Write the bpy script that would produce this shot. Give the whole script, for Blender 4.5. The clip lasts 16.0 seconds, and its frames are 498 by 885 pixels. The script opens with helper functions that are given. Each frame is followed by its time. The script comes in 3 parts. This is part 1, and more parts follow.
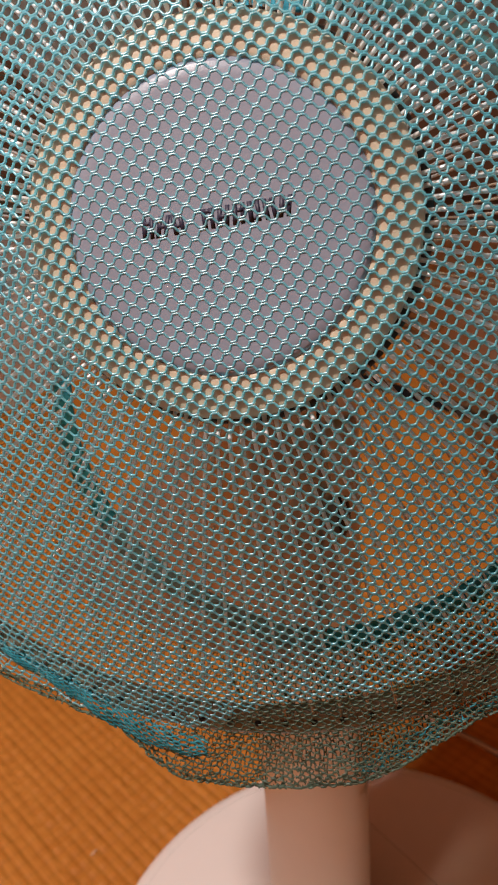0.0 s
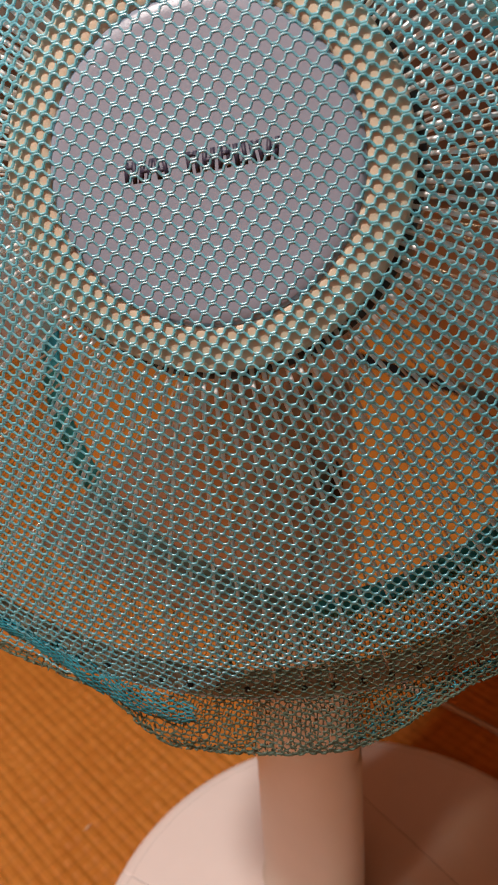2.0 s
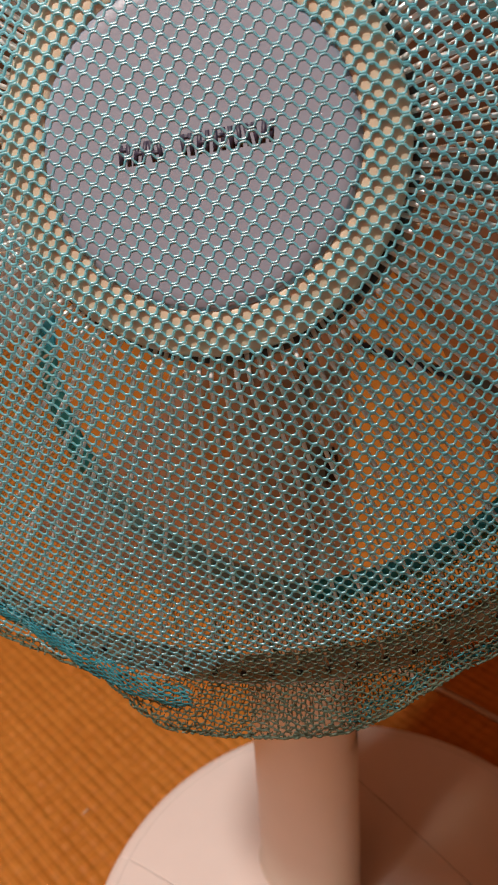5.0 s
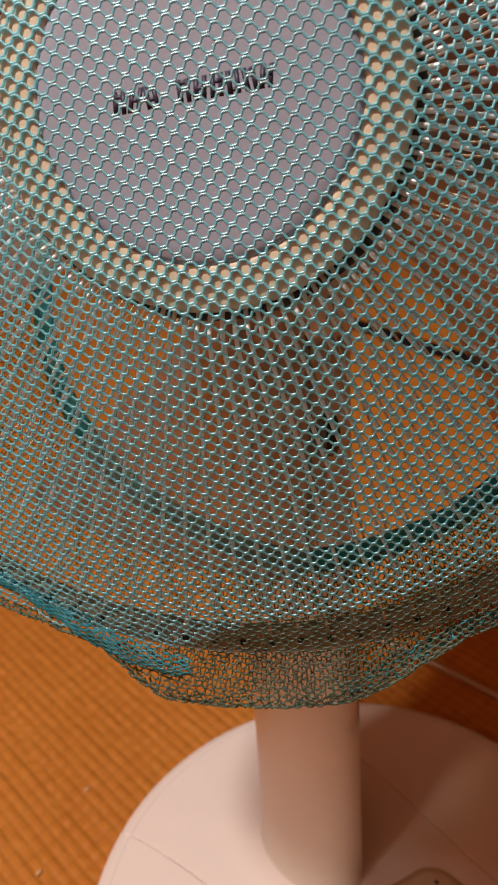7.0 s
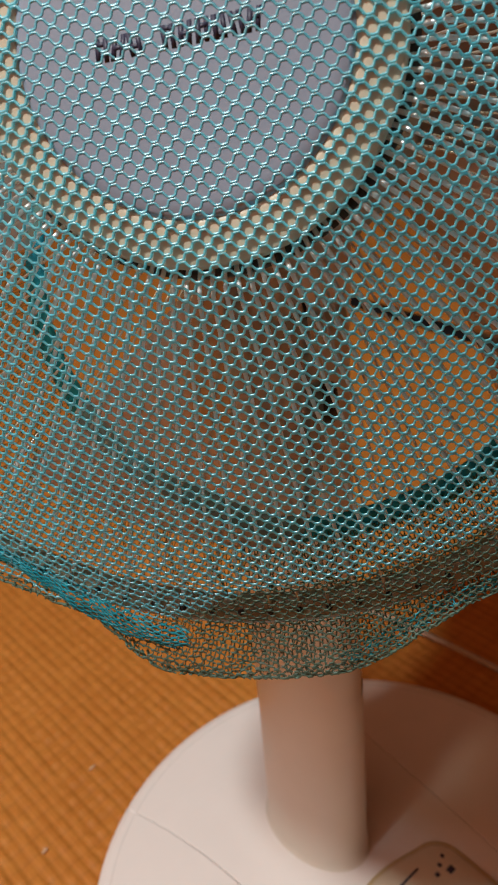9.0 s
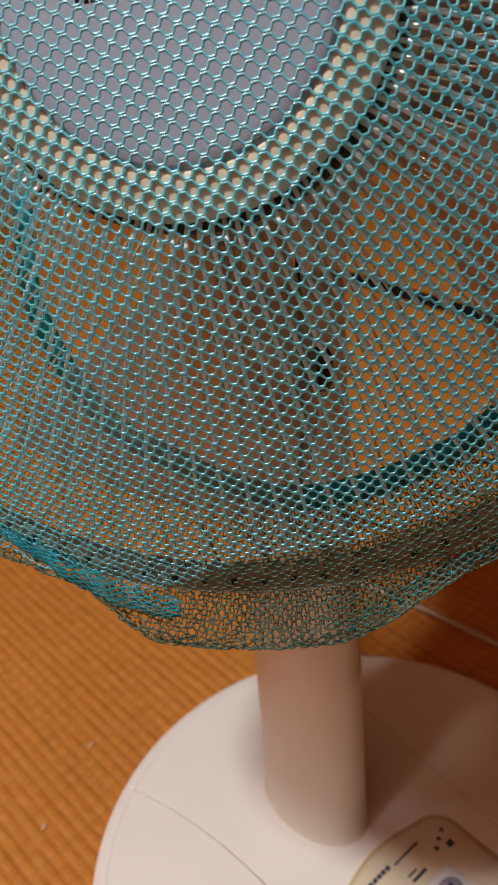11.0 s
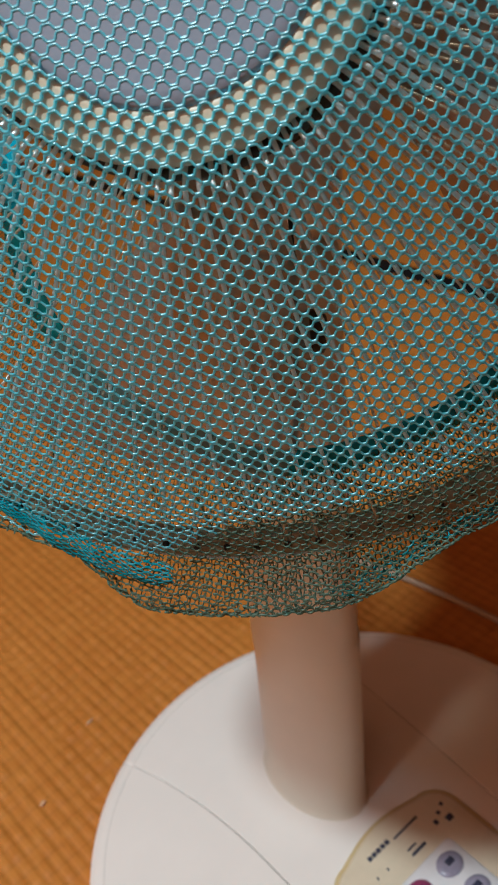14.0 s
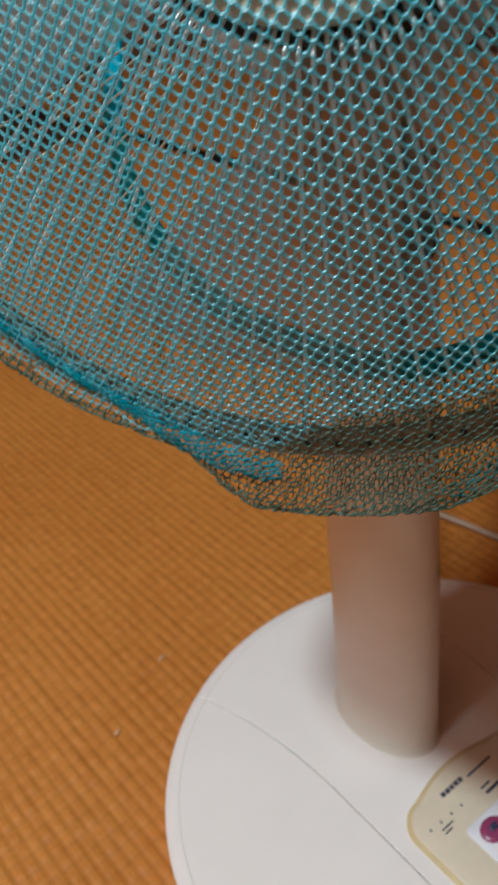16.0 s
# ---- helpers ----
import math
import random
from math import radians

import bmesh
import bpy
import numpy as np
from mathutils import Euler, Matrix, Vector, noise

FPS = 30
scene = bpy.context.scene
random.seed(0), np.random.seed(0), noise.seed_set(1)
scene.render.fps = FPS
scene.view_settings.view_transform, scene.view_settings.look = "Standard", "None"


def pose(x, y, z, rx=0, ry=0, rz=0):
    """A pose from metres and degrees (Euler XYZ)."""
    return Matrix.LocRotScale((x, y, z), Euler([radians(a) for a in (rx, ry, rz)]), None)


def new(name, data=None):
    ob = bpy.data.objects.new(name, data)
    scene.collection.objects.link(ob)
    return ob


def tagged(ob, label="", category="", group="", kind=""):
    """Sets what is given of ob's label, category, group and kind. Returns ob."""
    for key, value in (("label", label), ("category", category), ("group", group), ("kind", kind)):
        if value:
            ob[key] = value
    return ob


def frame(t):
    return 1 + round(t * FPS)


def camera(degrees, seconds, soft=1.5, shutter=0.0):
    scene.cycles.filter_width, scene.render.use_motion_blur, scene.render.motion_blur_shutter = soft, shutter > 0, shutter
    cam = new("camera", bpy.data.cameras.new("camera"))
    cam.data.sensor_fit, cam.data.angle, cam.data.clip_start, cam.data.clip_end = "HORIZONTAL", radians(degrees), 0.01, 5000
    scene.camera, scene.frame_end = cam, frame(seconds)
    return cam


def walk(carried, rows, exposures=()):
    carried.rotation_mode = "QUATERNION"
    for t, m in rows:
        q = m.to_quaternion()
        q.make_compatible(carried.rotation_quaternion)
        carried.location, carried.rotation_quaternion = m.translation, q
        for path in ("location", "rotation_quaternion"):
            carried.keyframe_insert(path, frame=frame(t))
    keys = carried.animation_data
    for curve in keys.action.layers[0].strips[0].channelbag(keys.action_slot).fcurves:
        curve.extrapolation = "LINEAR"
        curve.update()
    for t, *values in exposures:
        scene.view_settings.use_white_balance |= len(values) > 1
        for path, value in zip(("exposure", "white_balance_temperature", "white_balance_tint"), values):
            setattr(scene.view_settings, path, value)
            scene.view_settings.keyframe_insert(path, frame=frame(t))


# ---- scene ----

# ------------------------------------------------------------------ camera
cam = camera(32.64, 16.0, soft=1.6, shutter=0.35)
# a phone held close: the net is sharp, the floor a little soft
cam.data.dof.use_dof, cam.data.dof.focus_distance, cam.data.dof.aperture_fstop = True, 0.225, 40.0
# seconds, eye x y z, turn, tilt, lean
ROWS = [
    (0, 0.0137, -0.3329, 0.577, 6.0798, -27.4903, -4.4463),
    (0.5, 0.0145, -0.3317, 0.5749, 6.0056, -27.788, -4.3287),
    (1, 0.0155, -0.3305, 0.5714, 6.0077, -28.0193, -4.3978),
    (1.5, 0.0153, -0.3303, 0.5692, 5.8054, -28.423, -4.3305),
    (2, 0.0156, -0.3308, 0.5678, 6.0099, -28.5957, -4.368),
    (2.5, 0.0167, -0.3308, 0.5666, 5.8525, -28.7846, -4.1443),
    (3, 0.0182, -0.3303, 0.5652, 6.0072, -28.8649, -4.0909),
    (5.5, 0.0157, -0.3311, 0.5674, 5.9153, -29.6601, -4.3474),
    (6, 0.0155, -0.3305, 0.5645, 6.0866, -29.8431, -4.3533),
    (6.5, 0.016, -0.3303, 0.5619, 6.0043, -30.0782, -4.3417),
    (7, 0.0163, -0.33, 0.5592, 6.1525, -30.424, -4.501),
    (7.5, 0.0172, -0.3291, 0.5575, 6.2117, -30.7858, -4.8256),
    (8, 0.0164, -0.3288, 0.5562, 6.3086, -31.0619, -5.096),
    (8.5, 0.0165, -0.3289, 0.5549, 6.3111, -31.3052, -5.2263),
    (9, 0.0182, -0.3281, 0.5519, 6.5789, -31.5085, -5.4382),
    (11.5, 0.0204, -0.3246, 0.5423, 6.6797, -32.9797, -5.9777),
    (12, 0.0213, -0.3241, 0.5399, 6.2661, -33.2075, -5.8844),
    (12.5, 0.022, -0.3239, 0.5392, 6.215, -33.512, -6.0709),
    (13, 0.0231, -0.323, 0.5372, 6.5012, -33.6369, -6.3002),
    (13.5, 0.0233, -0.3226, 0.5352, 6.5999, -33.804, -6.2475),
    (14, 0.0215, -0.3232, 0.5354, 6.9497, -33.8233, -6.268),
    (14.5, 0.0219, -0.3239, 0.5379, 7.3189, -33.8434, -6.4487),
    (15, 0.0217, -0.324, 0.5373, 8.0643, -34.0669, -6.5964),
    (15.5, 0.0166, -0.3292, 0.5362, 9.4386, -34.5964, -6.9934),
    (16, 0.0027, -0.338, 0.519, 11.3336, -35.312, -7.7603),
]
EXPOSURES = [(0.0, 0.03, 6750, 12), (7.0, 0.05, 7050, 12), (9.0, 0.05, 5950, -3), (12.5, 0.05, 5900, -3), (14.5, 0.05, 5150, -13), (16.0, 0.0, 5100, -13)]
walk(cam, [(t, pose(x, y, z, 90 + tilt, 0, turn) @ pose(0, 0, 0, 0, 0, lean)) for t, x, y, z, turn, tilt, lean in ROWS], EXPOSURES)

# ------------------------------------------------------------------ light
world = bpy.data.worlds.new("world")
world.use_nodes = True
scene.world = world
sky = world.node_tree.nodes.new("ShaderNodeTexSky")
sky.sky_type, sky.sun_disc, sky.sun_elevation, sky.sun_rotation = "NISHITA", False, radians(35), radians(-70)
world.node_tree.links.new(sky.outputs[0], world.node_tree.nodes["Background"].inputs[0])
world.node_tree.nodes["Background"].inputs[1].default_value = 0.05

# the room's round paper lamp, hanging below the ceiling in front of the fan and to its west
bulb = bpy.data.lights.new("hanging_lamp", "POINT")
bulb.shadow_soft_size, bulb.energy, bulb.color = 0.09, 157.0, (1.0, 0.955, 0.93)
new("hanging_lamp", bulb).matrix_world = pose(-0.63, -0.74, 2.20)


# ------------------------------------------------------------------ materials
def material(name, colour, rough=0.5, metal=0.0, vary=0.08, scale=40.0, bump=0.0, bump_scale=200.0, spec=0.5, sheen=0.0):
    """A surface with two scales of tone (clouds and grain) and fine relief."""
    m = bpy.data.materials.new(name)
    m.use_nodes = True
    nt = m.node_tree
    b = nt.nodes["Principled BSDF"]
    b.inputs["Roughness"].default_value, b.inputs["Metallic"].default_value = rough, metal
    b.inputs["Specular IOR Level"].default_value = spec
    b.inputs["Sheen Weight"].default_value = sheen
    co = nt.nodes.new("ShaderNodeTexCoord")
    n1, n2 = nt.nodes.new("ShaderNodeTexNoise"), nt.nodes.new("ShaderNodeTexNoise")
    n1.inputs["Scale"].default_value, n2.inputs["Scale"].default_value = scale * 0.2, scale * 3
    n1.inputs["Detail"].default_value = n2.inputs["Detail"].default_value = 3
    add = nt.nodes.new("ShaderNodeMath")
    add.operation = "ADD"
    for n, k in ((n1, 0), (n2, 1)):
        nt.links.new(co.outputs["Object"], n.inputs["Vector"])
        nt.links.new(n.outputs["Fac"], add.inputs[k])
    span = nt.nodes.new("ShaderNodeMapRange")
    span.inputs["From Min"].default_value, span.inputs["From Max"].default_value = 0.6, 1.4
    span.inputs["To Min"].default_value, span.inputs["To Max"].default_value = 1 - vary, 1 + vary
    nt.links.new(add.outputs[0], span.inputs["Value"])
    mul = nt.nodes.new("ShaderNodeVectorMath")
    mul.operation = "MULTIPLY"
    mul.inputs[0].default_value = colour
    nt.links.new(span.outputs[0], mul.inputs[1])
    nt.links.new(mul.outputs[0], b.inputs["Base Color"])
    if bump:
        n3, bp = nt.nodes.new("ShaderNodeTexNoise"), nt.nodes.new("ShaderNodeBump")
        n3.inputs["Scale"].default_value = bump_scale
        bp.inputs["Strength"].default_value, bp.inputs["Distance"].default_value = bump, 0.001
        nt.links.new(co.outputs["Object"], n3.inputs["Vector"])
        nt.links.new(n3.outputs["Fac"], bp.inputs["Height"])
        nt.links.new(bp.outputs[0], b.inputs["Normal"])
    return m


RIB_WIDE, PITCH = 0.0088, 0.0125       # a rush rib, and the cross threads along it


def rush_material():
    """Sun-browned rush: tone by rib, by strand along the rib, and broad ageing."""
    m = bpy.data.materials.new("tatami_rush")
    m.use_nodes = True
    nt = m.node_tree
    b = nt.nodes["Principled BSDF"]
    b.inputs["Roughness"].default_value = 0.55
    b.inputs["Specular IOR Level"].default_value = 0.3
    co = nt.nodes.new("ShaderNodeTexCoord")
    total = None
    for stretch, scale, weight in (((1, 1, 1), 5, 0.25), ((60, 110, 1), 1, 0.30), ((1, 1, 1), 400, 0.08), ((900, 60, 1), 1, 0.12)):
        mp, n = nt.nodes.new("ShaderNodeMapping"), nt.nodes.new("ShaderNodeTexNoise")
        mp.inputs["Scale"].default_value = stretch
        n.inputs["Scale"].default_value, n.inputs["Detail"].default_value = scale, 2
        k = nt.nodes.new("ShaderNodeMath")
        k.operation, k.inputs[1].default_value = "MULTIPLY_ADD", weight
        nt.links.new(co.outputs["Object"], mp.inputs["Vector"])
        nt.links.new(mp.outputs[0], n.inputs["Vector"])
        nt.links.new(n.outputs["Fac"], k.inputs[0])
        if total:
            nt.links.new(total, k.inputs[2])
        else:
            k.inputs[2].default_value = 0
        total = k.outputs[0]
    ramp = nt.nodes.new("ShaderNodeValToRGB")
    e = ramp.color_ramp.elements
    e[0].position, e[0].color = 0.30, (0.46, 0.162, 0.023, 1)
    e[1].position, e[1].color = 0.60, (0.65, 0.272, 0.052, 1)
    nt.links.new(total, ramp.inputs[0])

    def calc(op, a, b=0.0):
        n = nt.nodes.new("ShaderNodeMath")
        n.operation = op
        for k, v in enumerate((a, b)):
            if isinstance(v, (int, float)):
                n.inputs[k].default_value = v
            else:
                nt.links.new(v, n.inputs[k])
        return n.outputs[0]

    # crevice shade painted along the thread lines between the rush bundles, both ways
    xyz = nt.nodes.new("ShaderNodeSeparateXYZ")
    nt.links.new(co.outputs["Object"], xyz.inputs[0])
    wavy = calc("MULTIPLY", calc("SINE", calc("MULTIPLY", xyz.outputs[1], 9.0)), 0.5)
    lines = None
    for phase, power, dark in ((calc("DIVIDE", xyz.outputs[1], RIB_WIDE), 3.0, 0.12), (calc("ADD", calc("DIVIDE", xyz.outputs[0], PITCH), wavy), 5.0, 0.13)):
        away = calc("ABSOLUTE", calc("SUBTRACT", calc("MULTIPLY", calc("FRACT", phase), 2.0), 1.0))
        line = calc("SUBTRACT", 1.0, calc("MULTIPLY", calc("POWER", away, power), dark))
        lines = calc("MULTIPLY", lines, line) if lines else line
    mul = nt.nodes.new("ShaderNodeVectorMath")
    mul.operation = "MULTIPLY"
    nt.links.new(ramp.outputs[0], mul.inputs[0])
    nt.links.new(lines, mul.inputs[1])
    nt.links.new(mul.outputs[0], b.inputs["Base Color"])
    return m


def clear_material(name, tint, opaque, through_tint):
    m = bpy.data.materials.new(name)
    m.use_nodes = True
    nt = m.node_tree
    b = nt.nodes["Principled BSDF"]
    b.inputs["Base Color"].default_value, b.inputs["Roughness"].default_value = (*tint, 1), 0.45
    tr, mix = nt.nodes.new("ShaderNodeBsdfTransparent"), nt.nodes.new("ShaderNodeMixShader")
    mix.inputs[0].default_value = opaque
    tr.inputs[0].default_value = (*through_tint, 1)
    nt.links.new(tr.outputs[0], mix.inputs[1])
    nt.links.new(b.outputs[0], mix.inputs[2])
    nt.links.new(mix.outputs[0], nt.nodes["Material Output"].inputs[0])
    return m


def thin_yarn(m, colour, fac, clear_part=0.22):
    """Nylon yarn lets part of the light through."""
    nt = m.node_tree
    tr, mix = nt.nodes.new("ShaderNodeBsdfTranslucent"), nt.nodes.new("ShaderNodeMixShader")
    tr.inputs[0].default_value, mix.inputs[0].default_value = (*colour, 1), fac
    nt.links.new(nt.nodes["Principled BSDF"].outputs[0], mix.inputs[1])
    nt.links.new(tr.outputs[0], mix.inputs[2])
    # the yarn is a loose bundle of clear filaments
    clear, loose_mix = nt.nodes.new("ShaderNodeBsdfTransparent"), nt.nodes.new("ShaderNodeMixShader")
    loose_mix.inputs[0].default_value = clear_part
    nt.links.new(mix.outputs[0], loose_mix.inputs[1])
    nt.links.new(clear.outputs[0], loose_mix.inputs[2])
    nt.links.new(loose_mix.outputs[0], nt.nodes["Material Output"].inputs[0])
    return m


RUSH = rush_material()
WHITE = material("white_plastic", (0.83, 0.752, 0.712), 0.36, vary=0.03, scale=12, bump=0.04, bump_scale=900)
AGED = material("yellowed_white_plastic", (0.73, 0.675, 0.585), 0.38, vary=0.04, scale=12, bump=0.04, bump_scale=900)
CREAM = material("cream_plastic", (0.62, 0.52, 0.39), 0.42, vary=0.06, scale=60, bump=0.05, bump_scale=900)
GREY = material("grey_plastic", (0.285, 0.335, 0.425), 0.36, vary=0.04, scale=60, bump=0.06, bump_scale=1500)
WIRE = material("chromed_wire", (0.96, 0.95, 0.93), 0.28, metal=0.25, vary=0.05, scale=80)
RIM = material("rim_plastic", (0.33, 0.29, 0.20), 0.36, vary=0.1, scale=60)
DARKBROWN = material("dark_brown_plastic", (0.05, 0.035, 0.028), 0.5, vary=0.1)
GROOVE = material("groove_shade", (0.50, 0.45, 0.42), 0.6)
SEAM_SHADE = material("seam_shade_grey", (0.14, 0.12, 0.11), 0.6)
DARK = material("dark_gap", (0.02, 0.018, 0.016), 0.6)
INK = material("blue_black_ink", (0.035, 0.035, 0.07), 0.5, vary=0.3, scale=300)
NET = thin_yarn(material("teal_net_yarn", (0.23, 0.82, 0.96), 0.32, vary=0.25, scale=60, spec=1.0), (0.20, 0.80, 0.93), 0.38)
NET.node_tree.nodes["Principled BSDF"].inputs["IOR"].default_value = 2.05
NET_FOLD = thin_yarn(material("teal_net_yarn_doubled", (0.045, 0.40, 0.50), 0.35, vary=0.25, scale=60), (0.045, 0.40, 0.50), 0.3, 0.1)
# the same yarn again in a dull dark green that stands for shade
NET_SHADED = thin_yarn(material("teal_net_yarn_shaded", (0.14, 0.24, 0.18), 0.40, vary=0.3, scale=60), (0.12, 0.25, 0.19), 0.25)
HEM = thin_yarn(material("dark_teal_elastic", (0.035, 0.52, 0.74), 0.6, vary=0.25, scale=200, bump=0.3, bump_scale=1500), (0.02, 0.27, 0.33), 0.25, 0.08)
BORDER = material("black_border_cloth", (0.007, 0.006, 0.007), 0.9, spec=0.2, vary=0.3, scale=300, bump=0.3, bump_scale=1500)
PLASTER = material("sand_plaster", (0.15, 0.065, 0.028), 0.8, vary=0.05, scale=8, bump=0.2, bump_scale=300)
WOOD = material("brown_wood_panel", (0.24, 0.070, 0.015), 0.45, vary=0.25, scale=6, bump=0.1, bump_scale=80)
CEILING = material("brown_board_ceiling", (0.13, 0.042, 0.010), 0.7, vary=0.08, scale=6)
PANEL = material("ivory_panel", (0.68, 0.57, 0.43), 0.35, vary=0.05, scale=60)
AMBER = material("amber_edge", (0.60, 0.46, 0.24), 0.35, vary=0.1, scale=60)
KEYPAD = material("keypad_film", (0.74, 0.70, 0.72), 0.3, vary=0.04, scale=80)
MAROON = material("maroon_button", (0.26, 0.045, 0.12), 0.35, vary=0.15, scale=200)
MAUVE = material("grey_violet_button", (0.30, 0.27, 0.36), 0.35, vary=0.15, scale=200)
BLADE = clear_material("smoky_clear_plastic", (0.40, 0.36, 0.32), 0.45, (0.80, 0.63, 0.42))
LINT = material("pale_lint", (0.60, 0.36, 0.20), 0.8, vary=0.2, scale=300)
CORD = material("ivory_cord", (0.46, 0.36, 0.27), 0.45, vary=0.08, scale=100)


# ------------------------------------------------------------------ mesh helpers
def mesh_quads(name, verts, quads, mat, smooth=True):
    """A mesh from arrays of places and of four-cornered faces."""
    verts, quads = np.asarray(verts, np.float32), np.asarray(quads, np.int32)
    me = bpy.data.meshes.new(name)
    me.vertices.add(len(verts))
    me.vertices.foreach_set("co", verts.ravel())
    me.loops.add(quads.size)
    me.loops.foreach_set("vertex_index", quads.ravel())
    me.polygons.add(len(quads))
    me.polygons.foreach_set("loop_start", np.arange(0, quads.size, 4, dtype=np.int32))
    me.update(calc_edges=True)
    me.validate()
    me.polygons.foreach_set("use_smooth", np.full(len(me.polygons), smooth))
    me.materials.append(mat)
    return me


def part(name, data, mat, parent, label="", smooth=True):
    """Links a bmesh or a mesh as one object under a thing or a part."""
    if isinstance(data, bmesh.types.BMesh):
        me = bpy.data.meshes.new(name)
        bmesh.ops.recalc_face_normals(data, faces=data.faces)
        data.to_mesh(me)
        data.free()
        me.materials.append(mat)
        for p in me.polygons:
            p.use_smooth = smooth
        data = me
    ob = new(name, data)
    ob.parent = parent
    if label:
        tagged(ob, label)
    return ob


def thing(name, label, category, at=None, group="", kind=""):
    ob = new(name)
    ob.empty_display_size = 0.05
    if at is not None:
        ob.matrix_world = at
    return tagged(ob, label, category, group, kind)


def box(x0, x1, y0, y1, z0, z1, bevel=0.0):
    bm = bmesh.new()
    bmesh.ops.create_cube(bm, size=1)
    for v in bm.verts:
        v.co = Vector(((x0 + x1) / 2 + v.co.x * (x1 - x0), (y0 + y1) / 2 + v.co.y * (y1 - y0), (z0 + z1) / 2 + v.co.z * (z1 - z0)))
    if bevel:
        bmesh.ops.bevel(bm, geom=bm.edges[:], offset=bevel, segments=2, affect="EDGES")
    return bm


def lathe(profile, steps=96, sx=1.0, sy=1.0):
    """Turns a profile of (radius, height) about z; sx and sy flatten it to an oval."""
    bm = bmesh.new()
    rings = []
    for r, z in profile:
        if r < 1e-6:
            rings.append([bm.verts.new((0, 0, z))])
        else:
            rings.append([bm.verts.new((r * sx * math.cos(2 * math.pi * i / steps), r * sy * math.sin(2 * math.pi * i / steps), z)) for i in range(steps)])
    for a, b in zip(rings, rings[1:]):
        for i in range(steps):
            j = (i + 1) % steps
            q = []
            for v in (a[i % len(a)], a[j % len(a)], b[j % len(b)], b[i % len(b)]):
                if v not in q:
                    q.append(v)
            if len(q) > 2:
                bm.faces.new(q)
    return bm


def tube(points, radius, sides=6):
    """A round bar through the points."""
    pts = [Vector(p) for p in points]
    bm = bmesh.new()
    rings = []
    for i, p in enumerate(pts):
        d = (pts[min(i + 1, len(pts) - 1)] - pts[max(i - 1, 0)]).normalized()
        a = d.orthogonal().normalized() if i == 0 else (rings_a - d * rings_a.dot(d)).normalized()
        rings_a = a
        b = d.cross(a)
        rings.append([bm.verts.new(p + radius * (math.cos(2 * math.pi * k / sides) * a + math.sin(2 * math.pi * k / sides) * b)) for k in range(sides)])
    for r, s in zip(rings, rings[1:]):
        for k in range(sides):
            bm.faces.new((r[k], r[(k + 1) % sides], s[(k + 1) % sides], s[k]))
    bm.faces.new(rings[0])
    bm.faces.new(rings[-1])
    return bm


def strands(a, b, radius, flat=0.8):
    """Places and faces of flattened four-sided yarn pieces from a to b (arrays of places)."""
    a, b = np.asarray(a, float), np.asarray(b, float)
    radius = np.broadcast_to(np.asarray(radius, float), (len(a),))[:, None]
    d = b - a
    d /= np.maximum(np.linalg.norm(d, axis=1, keepdims=True), 1e-9)
    s = np.cross(d, np.array([0.03, 0.02, 1.0]))
    s /= np.maximum(np.linalg.norm(s, axis=1, keepdims=True), 1e-9)
    w = np.cross(s, d)
    v = []
    for e in (a, b):
        for k in range(4):
            g = 2 * math.pi * k / 4 + math.pi / 4
            v.append(e + radius * (math.cos(g) * s + flat * math.sin(g) * w))
    v = np.stack(v, 1).reshape(-1, 3)
    base = np.arange(len(a))[:, None] * 8
    q = np.concatenate([base + np.array([k, (k + 1) % 4, 4 + (k + 1) % 4, 4 + k]) for k in range(4)])
    return v, q


# ------------------------------------------------------------------ room
RIB = radians(-43)                       # way the rush ribs and the border run
BORDER_MID = Vector((0.078, 0.985, 0))   # a place on the border's middle line

floor = tagged(part("floor", box(-1.6, 2.8, -1.5, 2.6, -0.08, -0.03), WOOD, None), "plain wooden floor boards beneath the tatami mats", "floor", kind="structure")


def rush_surface(name, length, width, rib, parent, at, step):
    """Ribbed rush matting: rounded ribs along x, nipped by the cross threads, with uneven strand bundles."""
    nx, ny = int(length / step) + 1, int(width / rib * 5) + 1
    x, y = np.linspace(0, length, nx), np.linspace(0, width, ny)
    X, Y = np.meshgrid(x, y, indexing="ij")
    k = np.floor(Y / rib)
    rnd = np.random.RandomState(4)
    tall = rnd.rand(int(k.max()) + 2)
    ki = k.astype(int)
    round_ = np.sqrt(np.maximum(0.0, 1 - (2 * (Y / rib - k) - 1) ** 2))
    pitch = PITCH
    ph = X / pitch + 0.5 * np.sin(Y * 9) + 1
    cell = np.floor(ph).astype(int)
    jit = rnd.rand(int(k.max()) + 2, int(cell.max()) + 2)
    nip = np.minimum(1, np.abs((ph - cell) * 2 - 1) ** 2.6)
    Z = 0.0024 * round_ ** 0.55 * (0.8 + 0.3 * tall[ki]) + 0.0012 * (jit[ki, cell] - 0.5) * round_ - 0.0019 * nip * round_ + 0.0014 * (ph - cell - 0.5) * round_ - 0.0026
    V = np.stack([X, Y, Z], -1).reshape(-1, 3)
    i = (np.arange(nx - 1)[:, None] * ny + np.arange(ny - 1)[None]).ravel()
    me = mesh_quads(name, V, np.stack([i, i + ny, i + ny + 1, i + 1], 1), RUSH)
    ob = part(name, me, RUSH, parent)
    ob.matrix_parent_inverse = parent.matrix_world.inverted()
    ob.matrix_world = at
    return ob


